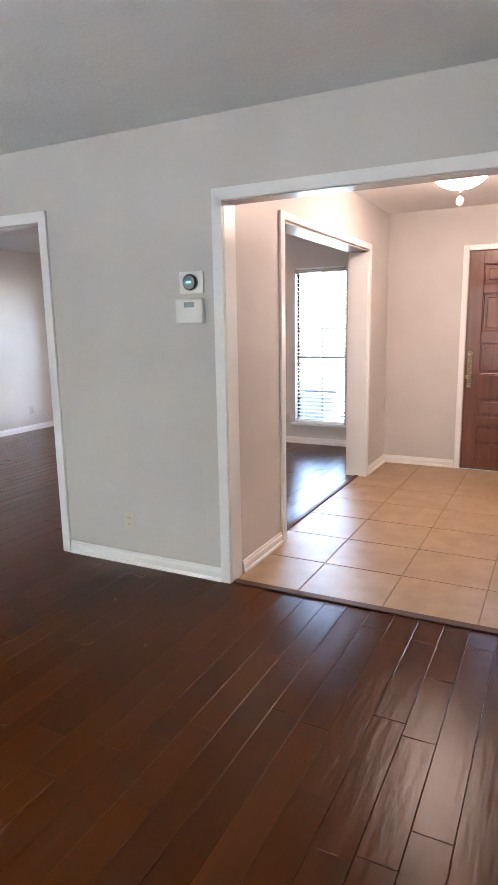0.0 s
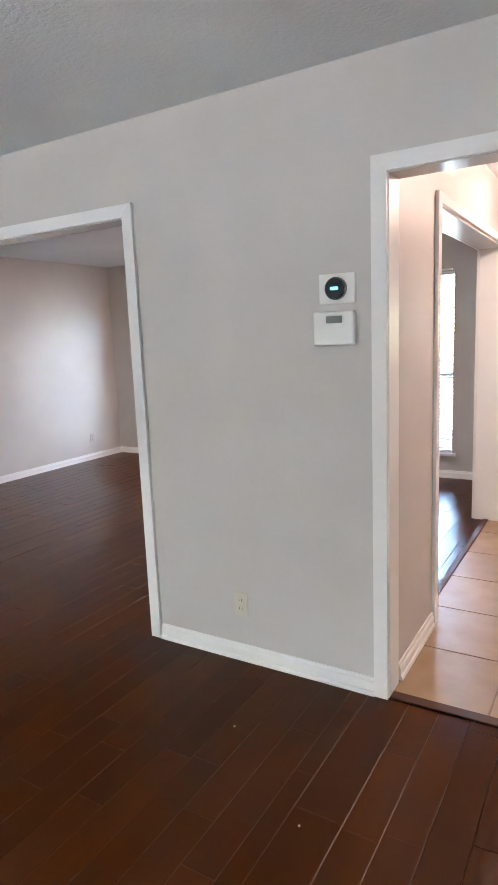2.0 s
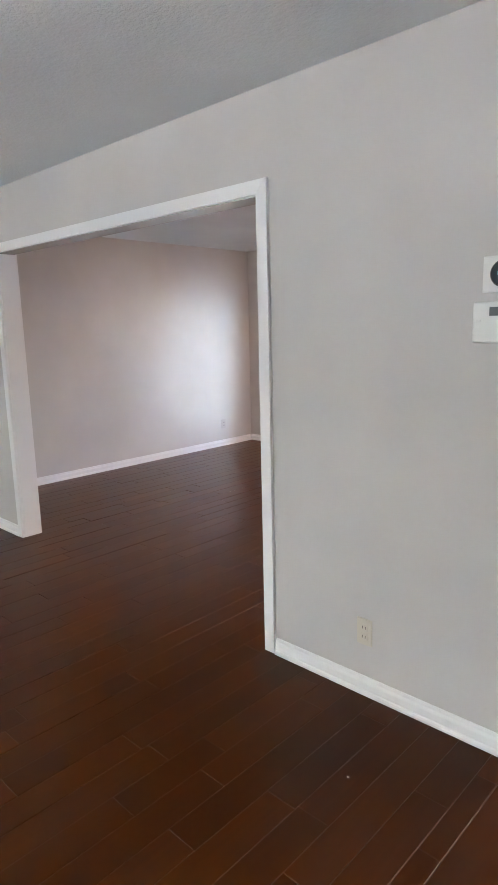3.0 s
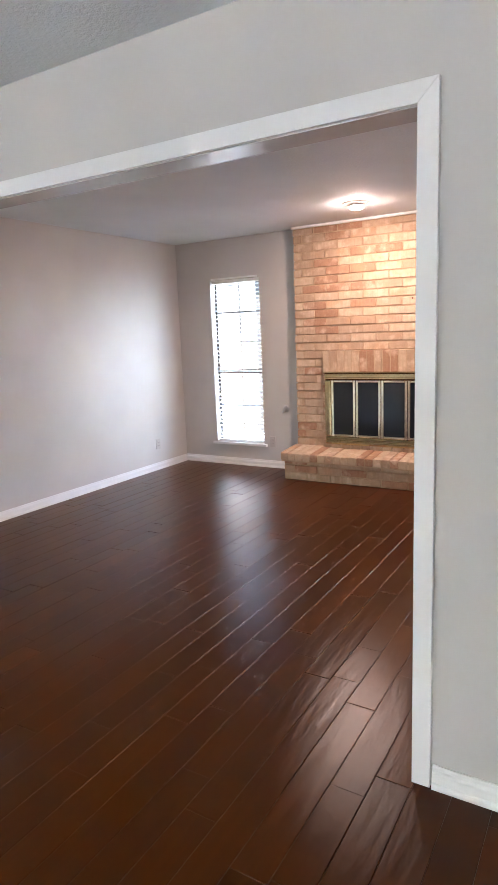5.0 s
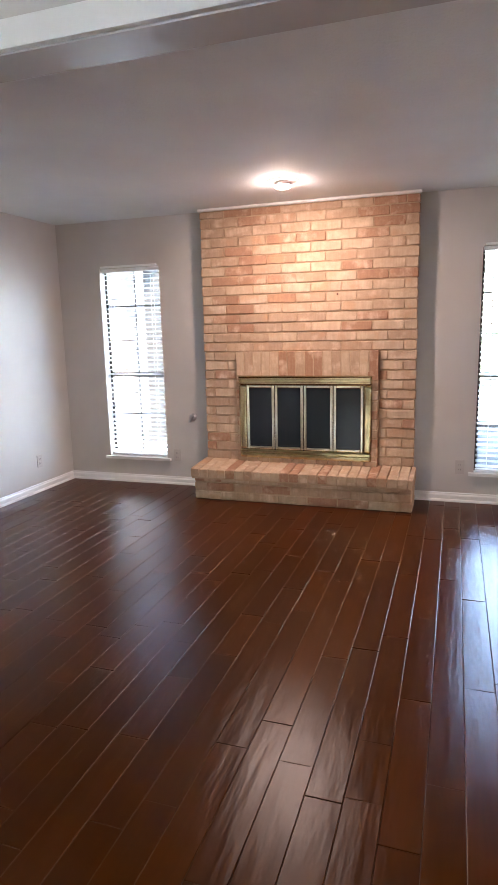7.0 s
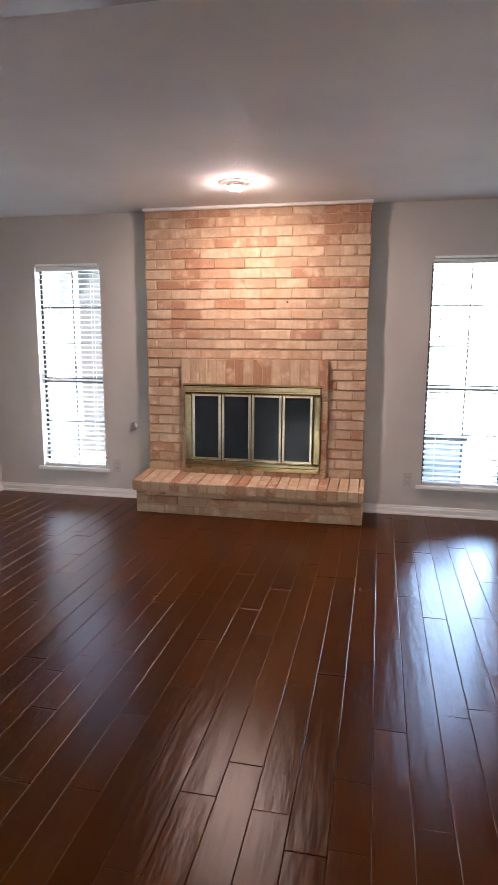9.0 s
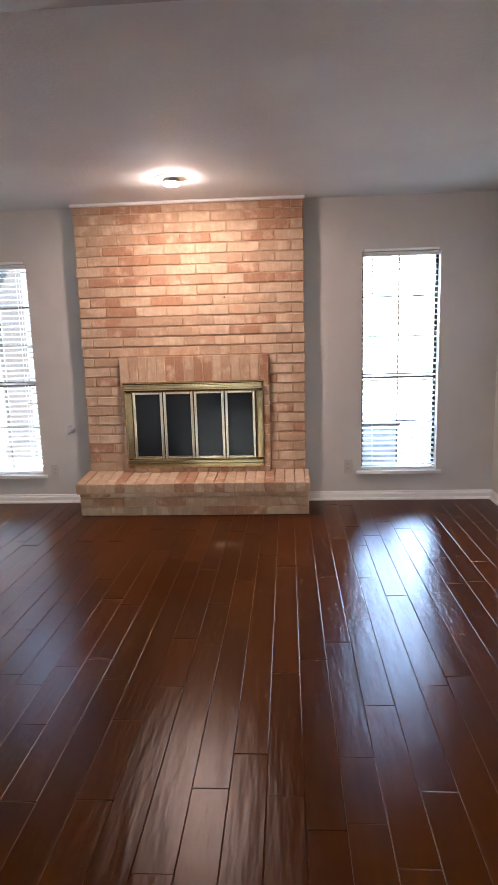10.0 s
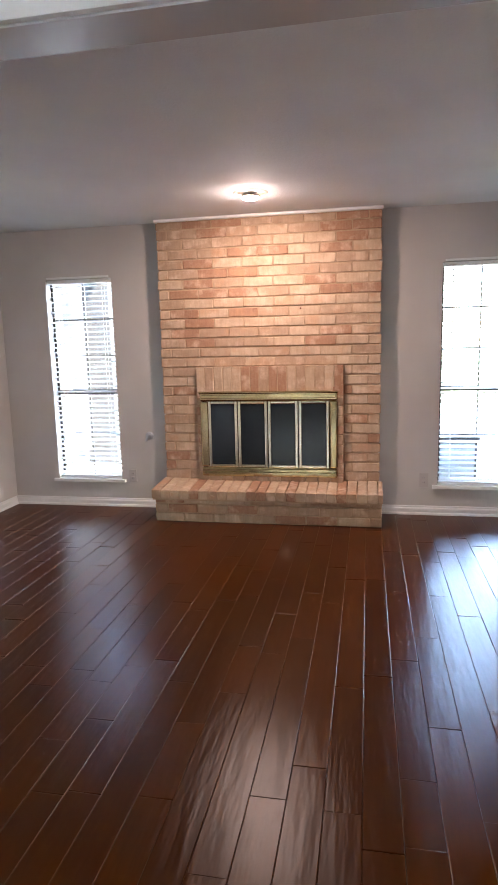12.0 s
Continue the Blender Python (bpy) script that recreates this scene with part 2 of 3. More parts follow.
def turned(outline, sides=32, centre=(0, 0, 0)):
    """A body of revolution about z from (radius, height) pairs."""
    bm = bmesh.new()
    rings = []
    for r, z in outline:
        rings.append([bm.verts.new((centre[0] + r * math.cos(2 * math.pi * i / sides), centre[1] + r * math.sin(2 * math.pi * i / sides), centre[2] + z)) for i in range(sides)])
    for a, b in zip(rings, rings[1:]):
        for i in range(sides):
            bm.faces.new((a[i], a[(i + 1) % sides], b[(i + 1) % sides], b[i]))
    for ring in (rings[0], rings[-1]):
        bm.faces.new(ring)
    bmesh.ops.recalc_face_normals(bm, faces=bm.faces)
    for f in bm.faces:
        f.smooth = len(f.verts) == 4
    return bm


def extruded(outline, y0, y1):
    """An outline of (x, z) pairs, drawn out along y."""
    bm = bmesh.new()
    a, b = [[bm.verts.new((x, y, z)) for x, z in outline] for y in (y0, y1)]
    bm.faces.new(a), bm.faces.new(list(reversed(b)))
    for i in range(len(a)):
        j = (i + 1) % len(a)
        bm.faces.new((a[j], a[i], b[i], b[j]))
    bmesh.ops.recalc_face_normals(bm, faces=bm.faces)
    return bm


def arch(x0, x1, top):
    return [(x0, 0.2), (FB[0], 0.2), (FB[0], FB[3]), (FB[1], FB[3]), (FB[1], 0.2), (x1, 0.2), (x1, top), (x0, top)]


def mesh_of(name, bm, material):
    me = bpy.data.meshes.new(name)
    bm.to_mesh(me)
    bm.free()
    me.materials.append(material)
    return me


def part(name, bm, material, parent=None, label="", kind=""):
    ob = new(name, mesh_of(name, bm, material))
    ob.parent = parent
    return tagged(ob, label, kind=kind)


def thing(name, label, category, group="", kind="", place=(0, 0, 0)):
    ob = new(name)
    ob.location = place
    ob.empty_display_size = 0.1
    return tagged(ob, label, category, group, kind)


def structure(name, bm, material, label, category):
    bmesh.ops.remove_doubles(bm, verts=bm.verts, dist=1e-5)
    return tagged(part(name, bm, material), label, category, kind="structure")


def slab_mesh(name, sx, sy, sz, chamfer, material, facing="z"):
    """A piece with a chamfered face: centred, its face at height 0, its body below. facing z: the face looks up; y: it looks to -y."""
    hx, hy, c = sx / 2, sy / 2, chamfer
    rings = [(0, -sz), (0, -0.6 * c), (0.3 * c, -0.25 * c), (c, 0.0)]
    verts = []
    for inset, h in rings:
        a, b = hx - inset, hy - inset
        for u, w in ((-a, -b), (a, -b), (a, b), (-a, b)):
            verts.append((u, w, h) if facing == "z" else (u, -h, w))
    faces = [(12, 13, 14, 15)]
    for r in (0, 4, 8):
        for i in range(4):
            j = (i + 1) % 4
            faces.append((r + i, r + j, r + 4 + j, r + 4 + i))
    me = bpy.data.meshes.new(name)
    me.from_pydata(verts, [], faces)
    me.materials.append(material)
    return me


HEAD = 2.03
CASE = 0.062
EAST = 1.06         # east wall of the fireplace room
FOY0, FOY1, FOYY = 1.222, 3.05, 3.323

# ---- walls ----
structure("wall_partition", boxes(
    (WEST, -2.435, 0, 0.12, 0, CEIL), (-2.435, 0.009, 0, 0.12, HEAD + 0.015, CEIL), (0.009, 1.22, 0, 0.12, 0, CEIL),
    (1.22, 3.015, 0, 0.12, HEAD + 0.015, CEIL), (3.015, 4.0, 0, 0.12, 0, CEIL)), WALL, "light grey painted wall with two cased openings", "wall")
structure("wall_foyer_side", boxes(
    (EAST, FOY0, 0.12, 0.745, 0, CEIL), (EAST, FOY0, 0.745, 2.635, HEAD + 0.015, CEIL), (EAST, FOY0, 2.635, WY, 0, CEIL)),
    WALL, "light grey painted wall with a cased opening", "wall")
W1, W2, WZ0, WZ1 = (-3.363, -2.752), (-0.017, 0.597), 0.248, 2.018
FB = (-1.86, -0.93, 0.30, 0.96)
structure("wall_north", boxes(
    (WEST - 0.15, W1[0], WY, WY + 0.15, 0, CEIL), (W1[0], W1[1], WY, WY + 0.15, 0, WZ0), (W1[0], W1[1], WY, WY + 0.15, WZ1, CEIL),
    (W1[1], FB[0], WY, WY + 0.15, 0, CEIL), (FB[0], FB[1], WY, WY + 0.15, 0, FB[2]), (FB[0], FB[1], WY, WY + 0.15, FB[3], CEIL),
    (FB[1], W2[0], WY, WY + 0.15, 0, CEIL), (W2[0], W2[1], WY, WY + 0.15, 0, WZ0), (W2[0], W2[1], WY, WY + 0.15, WZ1, CEIL),
    (W2[1], FOY0, WY, WY + 0.15, 0, CEIL)), WALL, "light grey painted wall with two windows and a fireplace", "wall")
WX, SO = WEST - 0.15, SOUTH - 0.15
structure("wall_west", boxes((WX, WEST, SOUTH, WY, 0, CEIL)), WALL, "light grey painted wall", "wall")
structure("wall_east", boxes((4.0, 4.15, SOUTH, 0.12, 0, CEIL)), WALL, "light grey painted wall", "wall")
structure("wall_south", boxes((WX, -2.75, SO, SOUTH, 0, CEIL), (-2.75, -1.15, SO, SOUTH, 0, 0.5), (-2.75, -1.15, SO, SOUTH, 2.1, CEIL),
    (-1.15, 0.9, SO, SOUTH, 0, CEIL), (0.9, 2.5, SO, SOUTH, 0, 0.5), (0.9, 2.5, SO, SOUTH, 2.1, CEIL), (2.5, 4.15, SO, SOUTH, 0, CEIL)),
    WALL, "light grey painted wall with two windows", "wall")
# out of view, added to keep high sky light off the south windows
structure("roof_sky_block", boxes((WX - 0.3, 4.5, SO - 1.5, SO, CEIL + 0.16, CEIL + 0.3)), TRIM, "unseen white overhang added to block the high sky", "roof")
structure("wall_foyer_east", boxes((FOY1, FOY1 + 0.12, 0.12, FOYY, 0, CEIL)), WALL, "light grey painted foyer wall", "wall")
DX0, DX1, DZ = 1.977, 2.9, 2.05
structure("wall_foyer_north", boxes((FOY0, DX0, FOYY, FOYY + 0.15, 0, CEIL), (DX0, DX1, FOYY, FOYY + 0.15, DZ, CEIL), (DX1, FOY1 + 0.12, FOYY, FOYY + 0.15, 0, CEIL)),
    WALL, "light grey painted foyer wall with the front door", "wall")
structure("ceiling_living", boxes((WX, 4.15, SO, 0.06, CEIL, CEIL + 0.15)), CEILING, "white textured ceiling", "ceiling")
structure("ceiling_fireplace_room", boxes((WX, 1.14, 0.06, 4.078, CEIL, CEIL + 0.15)), CEILING, "white textured ceiling", "ceiling")
structure("ceiling_foyer", boxes((1.14, 4.15, 0.06, 4.078, CEIL, CEIL + 0.15)), CEILING_LIT, "white textured ceiling", "ceiling")


# ---- trim ----
def cased_opening(name, x0, x1, y0, y1, along, both=True, left=True, right=True):
    """White liner and casing round an opening through a wall, the head liner darkened for its shade; along: the axis on
    which the wall runs.
    """
    ob = thing(name, "white painted cased opening in a wall", "door casing", kind="structure")
    a0, a1, b0, b1 = (x0, x1, y0, y1) if along == "x" else (y0, y1, x0, x1)

    def add(title, a, b, z, bevel=0.003, material=TRIM):
        row = (*a, *b, *z) if along == "x" else (*b, *a, *z)
        part(title, boxes(row, bevel=bevel), material, ob)

    def board(title, outline, c0, c1):
        bm = extruded(outline, c0, c1)
        if along != "x":
            for q in bm.verts:
                q.co = Vector((q.co.y, q.co.x, q.co.z))
            bmesh.ops.recalc_face_normals(bm, faces=bm.faces)
        bmesh.ops.bevel(bm, geom=bm.edges[:], offset=0.0014, segments=2, affect="EDGES", profile=0.5)
        part(title, bm, TRIM, ob)
    t = 0.015
    add("side_liner", (a0 - t, a0), (b0 - 0.0004, b1 + 0.0004), (0, HEAD))
    add("side_liner", (a1, a1 + t), (b0 - 0.0004, b1 + 0.0004), (0, HEAD))
    add("head_liner", (a0 - t, a1 + t), (b0 - 0.0004, b1 + 0.0004), (HEAD, HEAD + t), bevel=0.001, material=LINER_SHADED)
    for c0, c1, sides in ((b0 - 0.018, b0 - 0.0008, (True, True)), (b1 + 0.0008, b1 + 0.018, (left, right))):
        if not both and c0 > b0:
            continue
        lo, hi, g = HEAD + (0.004 if c0 < b0 else 0.014), HEAD + CASE, 0.0002
        if sides[0]:
            board("side_casing", [(a0 - CASE, 0), (a0 - 0.004, 0), (a0 - 0.004, lo - g), (a0 - CASE, hi - g)], c0, c1)
        if sides[1]:
            board("side_casing", [(a1 + 0.004, 0), (a1 + CASE, 0), (a1 + CASE, hi - g), (a1 + 0.004, lo - g)], c0, c1)
        p0, p1 = (a0 - CASE, a0 - 0.004) if sides[0] else (a0, a0)
        q0, q1 = (a1 + CASE, a1 + 0.004) if sides[1] else (a1, a1)
        board("head_casing", [(p1, lo), (q1, lo), (q0, hi), (p0, hi)], c0, c1)
    return ob


cased_opening("trim_living_opening", -2.42, -0.006, 0, 0.12, "x")
cased_opening("trim_foyer_opening", 1.235, 3.0, 0, 0.12, "x", left=False, right=False)
cased_opening("trim_side_opening", EAST, FOY0, 0.76, 2.62, "y")


def baseboard(name, x0, x1, y0, y1, side, h=0.076):
    """A moulded board with a shoe at its foot and an eased top; side: the direction in which it looks."""
    profile = [(0, 0), (0.022, 0), (0.022, 0.009), (0.019, 0.017), (0.014, 0.021), (0.014, h - 0.026), (0.012, h - 0.020), (0.008, h - 0.014), (0.0075, h - 0.005), (0.005, h), (0, h)]
    long = (x0, x1) if side in ("-y", "+y") else (y0, y1)
    bm = extruded(profile, *long)
    for q in bm.verts:
        out, run, up = q.co
        q.co = {"-y": (run, y0 - out, up), "+y": (run, y0 + out, up), "+x": (x0 + out, run, up), "-x": (x0 - out, run, up)}[side]
    bmesh.ops.recalc_face_normals(bm, faces=bm.faces)
    structure(name, bm, TRIM, "white painted moulded wooden baseboard", "baseboard")


baseboard("baseboard", CASE, 1.235 - CASE, 0, 0, "-y")
baseboard("baseboard", WEST, -2.42 - CASE, 0, 0, "-y")
baseboard("baseboard", 3.0 + CASE, 4.0, 0, 0, "-y")
baseboard("baseboard", WEST, -2.30, WY, WY, "-y")
baseboard("baseboard", -0.50, EAST, WY, WY, "-y")
baseboard("baseboard", WEST, WEST, 0.12, WY - 0.022, "+x")
baseboard("baseboard", EAST, EAST, 2.62 + CASE, WY - 0.022, "-x")
baseboard("baseboard", EAST, EAST, 0.142, 0.76 - CASE, "-x")
baseboard("baseboard", WEST, -2.42 - CASE, 0.12, 0.12, "+y")
baseboard("baseboard", CASE, EAST - 0.022, 0.12, 0.12, "+y")
baseboard("baseboard", FOY0, FOY0, 0.145, 0.76 - CASE, "+x")
baseboard("baseboard", FOY0, FOY0, 2.62 + CASE, FOYY - 0.022, "+x")
baseboard("baseboard", FOY0, DX0 - 0.06, FOYY, FOYY, "-y")
baseboard("baseboard", DX1 + 0.06, FOY1, FOYY, FOYY, "-y")
baseboard("baseboard", FOY1, FOY1, 0.145, FOYY - 0.022, "-x")
baseboard("baseboard", WEST, 4.0, SOUTH, SOUTH, "+y")
baseboard("baseboard", WEST, WEST, SOUTH + 0.022, 0, "+x")
baseboard("baseboard", 4.0, 4.0, SOUTH + 0.022, 0, "-x")
structure("trim_breast", boxes((-2.303, -0.469, 3.792, 3.822, 2.417, CEIL), bevel=0.006), TRIM, "white painted strip above the brickwork", "trim")


# ---- windows ----
def window(name, x0, x1, z0, z1):
    ob = thing(name, "dark bronze double-hung window with a white sill", "window", kind="structure")
    y0, y1, w = WY + 0.085, WY + 0.125, 0.022
    fr = part("window_frame", boxes((x0, x0 + w, y0, y1, z0, z1), (x1 - w, x1, y0, y1, z0, z1), (x0 + w, x1 - w, y0, y1, z0, z0 + w), (x0 + w, x1 - w, y0, y1, z1 - w, z1), bevel=0.002), BRONZE, ob, "dark bronze aluminium frame")
    mid = z0 + 0.787
    part("meeting_rail", boxes((x0 + w, x1 - w, y0 - 0.008, y0 + 0.022, mid - 0.008, mid + 0.008), bevel=0.003), SLAT, ob, "pale meeting rail")
    for z in (mid - 0.0145, mid + 0.0145):
        part("rail_edge", boxes((x0 + w, x1 - w, y0 - 0.004, y0 + 0.02, z - 0.0062, z + 0.0062)), BRONZE, ob, "dark bronze rail edge")
    yc = y0 + 0.02
    xm = (x0 + x1) / 2
    for z in (mid + (z1 - w - mid) / 3, mid + 2 * (z1 - w - mid) / 3, (z0 + w + mid) / 2):
        part("muntin", boxes((x0 + w, x1 - w, yc - 0.005, yc + 0.009, z - 0.006, z + 0.006)), BRONZE, fr)
    for za, zb in ((mid + 0.016, z1 - w), (z0 + w, mid - 0.016)):
        part("muntin", boxes((xm - 0.006, xm + 0.006, yc - 0.0065, yc + 0.0105, za, zb)), BRONZE, fr)
        g = part("pane", boxes((x0 + w, x1 - w, yc, yc + 0.003, za, zb)), PANE, ob)
        g.visible_shadow = False
    part("window_sill", boxes((x0 - 0.04, x1 + 0.04, WY - 0.03, WY, z0 - 0.022, z0 + 0.003), (x0 + 0.001, x1 - 0.001, WY, WY + 0.085, z0 + 0.001, z0 + 0.003), bevel=0.0), TRIM, ob, "white painted sill")
    return ob


window("window_1", *W1, WZ0, WZ1)
window("window_2", *W2, WZ0, WZ1)


def blind(x0, x1, z0, z1, tilt):
    ob = thing("window_blind", "white horizontal slat blind, lowered and open, in the window recess", "blind", "window blinds")
    a, b, yc = x0 + 0.006, x1 - 0.006, WY + 0.045
    part("headrail", boxes((a, b, yc - 0.026, yc + 0.026, z1 - 0.034, z1 - 0.003), bevel=0.003), SLAT, ob)
    part("valance", boxes((a + 0.012, b - 0.012, WY - 0.016, WY - 0.001, z1 + 0.002, z1 + 0.020), (a + 0.012, b - 0.012, WY - 0.001, WY + 0.017, z1 - 0.014, z1 - 0.004), bevel=0.003), SLAT, ob, "slim white valance strip")
    part("bottom_rail", boxes((a + 0.003, b - 0.003, yc - 0.025, yc + 0.025, z0 + 0.012, z0 + 0.03), bevel=0.004), SLAT, ob)
    bm = bmesh.new()
    half = (b - a) / 2 - 0.004
    for i in range(6):
        u = -0.025 + 0.05 * i / 5
        for e in (-half, half):
            bm.verts.new((e, u, 0.0035 * (1 - (u / 0.025) ** 2)))
    bm.verts.ensure_lookup_table()
    for i in range(5):
        k = 2 * i
        bm.faces.new((bm.verts[k], bm.verts[k + 1], bm.verts[k + 3], bm.verts[k + 2]))
    bmesh.ops.solidify(bm, geom=bm.faces[:], thickness=0.0026)
    me = mesh_of("slat", bm, SLAT)
    z = z1 - 0.058
    while z > z0 + 0.05:
        s = new("slat", me)
        s.parent = ob
        s.matrix_local = pose((a + b) / 2, yc, z, tilt + random.uniform(-1.2, 1.2), random.uniform(-0.12, 0.12), 0)
        z -= 0.0437
    for x in (a + 0.09, b - 0.09):
        part("ladder_cord", boxes(*[(x - 0.001, x + 0.001, yc + o - 0.001, yc + o + 0.001, z0 + 0.03, z1 - 0.034) for o in (-0.0275, 0.0275)]), SLAT, ob)
    return ob


blind(*W1, WZ0, WZ1, 14)
b2 = blind(*W2, WZ0, WZ1, 14)
part("tilt_wand", boxes((0.060, 0.068, WY + 0.004, WY + 0.012, 1.42, 1.98), bevel=0.002), CHROME, b2, "clear tilt wand")

# ---- front door ----
structure("trim_front_door", boxes((DX0 - 0.055, DX0 - 0.004, FOYY - 0.018, FOYY - 0.002, 0, DZ + 0.05), (DX1 + 0.004, DX1 + 0.055, FOYY - 0.018, FOYY - 0.002, 0, DZ + 0.05),
    (DX0 - 0.004, DX1 + 0.004, FOYY - 0.018, FOYY - 0.002, DZ, DZ + 0.05), bevel=0.004), TRIM, "white painted door casing", "door casing")
door = thing("door_1", "reddish-brown panelled wooden front door with a small window, closed", "front door", kind="structure")
yf, yb, ym = FOYY + 0.010, FOYY + 0.054, FOYY + 0.034
a, b = DX0 + 0.003, DX1 - 0.003
rows = [(0.228, 0.433), (0.5, 0.698), (0.915, 1.22), (1.312, 1.668), (1.744, 1.93)]
xl, xr, xc = 2.108, 2.771, 2.436
bars = [(a, xl, yf, yb, 0.012, DZ - 0.003), (xr, b, yf, yb, 0.012, DZ - 0.003)]
edges_z = [0.012] + [z for r in rows for z in r] + [DZ - 0.003]
for i in range(0, len(edges_z), 2):
    bars.append((xl, xr, yf, yb, edges_z[i], edges_z[i + 1]))
for i, (z0, z1) in enumerate(rows):
    if i == 3:
        bars += [(2.303, 2.348, yf, yb, z0, z1), (2.523, 2.571, yf, yb, z0, z1)]
    else:
        bars.append((xc - 0.035, xc + 0.035, yf, yb, z0, z1))
part("door_frame", boxes(*bars, bevel=0.003), DOOR_WOOD, door)
for i, (z0, z1) in enumerate(rows):
    spans = [(xl, 2.303), (2.571, xr)] if i == 3 else [(xl, xc - 0.035), (xc + 0.035, xr)]
    for x0, x1 in spans:
        bm = boxes((x0, x1, ym, ym + 0.01, z0, z1))
        box(bm, x0 + 0.042, x1 - 0.042, ym - 0.014, ym - 0.0005, z0 + 0.042, z1 - 0.042, bevel=0.006)
        for u0, u1, v0, v1 in ((x0, x1, z0, z0 + 0.014), (x0, x1, z1 - 0.014, z1), (x0, x0 + 0.014, z0 + 0.014, z1 - 0.014), (x1 - 0.014, x1, z0 + 0.014, z1 - 0.014)):
            box(bm, u0, u1, yf + 0.006, ym - 0.0005, v0, v1, bevel=0.005)
        part("panel", bm, DOOR_WOOD, door)
g = part("pane", boxes((2.348, 2.523, ym, ym + 0.006, 1.312, 1.668)), PANE, door, "clear glass light")
g.visible_shadow = False
hd = part("door_handle", boxes((2.001, 2.046, yf - 0.008, yf - 0.0005, 0.79, 1.14), bevel=0.003), ANTIQUE, door, "tarnished brass handle plate")
part("knob", turned([(0.012, 0), (0.012, 0.03), (0.026, 0.04), (0.03, 0.055), (0.02, 0.068)], 20), ANTIQUE, hd).matrix_local = pose(2.024, yf - 0.008, 0.9, 90, 0, 0)
part("thumb_turn", boxes((2.011, 2.036, yf - 0.022, yf - 0.008, 1.05, 1.075), bevel=0.003), ANTIQUE, hd)
for z in (0.25, 1.05, 1.8):
    part("hinge", boxes((DX1 - 0.012, DX1 + 0.002, yf - 0.008, yf - 0.0005, z - 0.05, z + 0.05), bevel=0.002), ANTIQUE, door)
# strips added behind the door to stop daylight leaking past its edges
structure("trim_door_light_stop", boxes((DX0, DX0 + 0.025, yb + 0.003, FOYY + 0.15, 0, DZ), (DX1 - 0.025, DX1, yb + 0.003, FOYY + 0.15, 0, DZ),
    (DX0 + 0.025, DX1 - 0.025, yb + 0.003, FOYY + 0.15, DZ - 0.03, DZ), (DX0 + 0.025, DX1 - 0.025, yb + 0.003, yb + 0.03, 0.012, 0.04)), DOOR_WOOD, "dark wooden stop added round the front door to block daylight", "door stop")
structure("threshold_front_door", boxes((DX0, DX1, FOYY, FOYY + 0.15, 0, 0.012), bevel=0.003), STRIP, "dark wooden door threshold", "threshold")

# ---- outside ----
bm = bmesh.new()
for x, y in ((-400, -400), (400, -400), (400, 400), (-400, 400)):
    bm.verts.new((x, y, -0.12))
bm.faces.new(bm.verts)
structure("ground", bm, LAWN, "grassy ground around the house", "ground")
structure("pavement", boxes((-14, 14, 4.1, 13, -0.12, -0.07), bevel=0.01), DRIVE, "pale grey concrete drive in front of the house", "pavement")
# unseen slab, added as a reflector that brightens the living-room ceiling
structure("pavement_bounce", boxes((-8, 8, -11, SO - 0.02, -0.12, -0.07), bevel=0.01), CONCRETE, "unseen pale concrete slab added to bounce sunlight indoors", "pavement")
# never in view: added to cut low sky light and return a warm bounce
structure("sky_block_wall", boxes((-14, 14, -8.3, -8.2, -0.12, 3.4), bevel=0.01), SKY_BLOCK, "unseen pale brown wall added to block the low sky", "garden wall")
structure("roof_porch", boxes((1.25, 4.2, FOYY + 0.16, 5.3, 2.62, 2.74)), TRIM, "white porch roof above the front door", "roof")
structure("wall_wing", boxes((-9, -4.46, 4.12, 10.5, -0.12, 2.55)), WING, "brown brick side wing of the house", "wall")
structure("roof_wing", boxes((-9.3, -3.75, 4.12, 10.9, 2.55, 2.67)), STUCCO, "dark flat roof edge of the side wing", "roof")
unit = thing("air_conditioner", "grey metal air conditioning unit on the concrete", "air conditioner")
part("body", boxes((-0.30, 0.36, 4.32, 4.94, -0.07, 0.56), bevel=0.02), STEEL, unit)
part("lid", boxes((-0.315, 0.375, 4.305, 4.955, 0.561, 0.60), bevel=0.012), BRONZE, unit, "dark lid")
for k in range(14):
    part("louvre", boxes((-0.27, 0.33, 4.306, 4.319, -0.01 + 0.04 * k, 0.006 + 0.04 * k), bevel=0.003), STEEL, unit)
post = thing("porch_post", "dark brown square porch post on the concrete drive", "post")
part("shaft", boxes((-4.17, -3.81, 6.30, 6.66, 0.12, 2.55), bevel=0.008), STUCCO, post)
part("plinth", boxes((-4.20, -3.78, 6.27, 6.69, -0.07, 0.12), bevel=0.008), STUCCO, post)


# ---- fireplace ----
fire = thing("fireplace", "floor-to-ceiling tan brick fireplace with a raised brick hearth", "fireplace")
BX0, BX1, BY = -2.292, -0.481, 3.817
breast = part("breast", extruded(arch(BX0 + 0.013, BX1 - 0.013, 2.417), BY + 0.007, WY), MORTAR, fire, "tan mortar and brick chimney breast")
SX0, SX1, SZ, SY = -1.984, -0.770, 1.246, 3.772
surround = part("surround", extruded(arch(SX0 + 0.004, SX1 - 0.004, 1.242), SY + 0.005, BY + 0.006), MORTAR, fire, "projecting brick surround")
hearth = part("hearth", boxes((-2.292, -0.475, 3.52, BY + 0.005, 0, 0.19), (-2.303, -0.466, 3.470, BY + 0.005, 0.19, 0.270)), MORTAR, fire, "raised brick hearth")
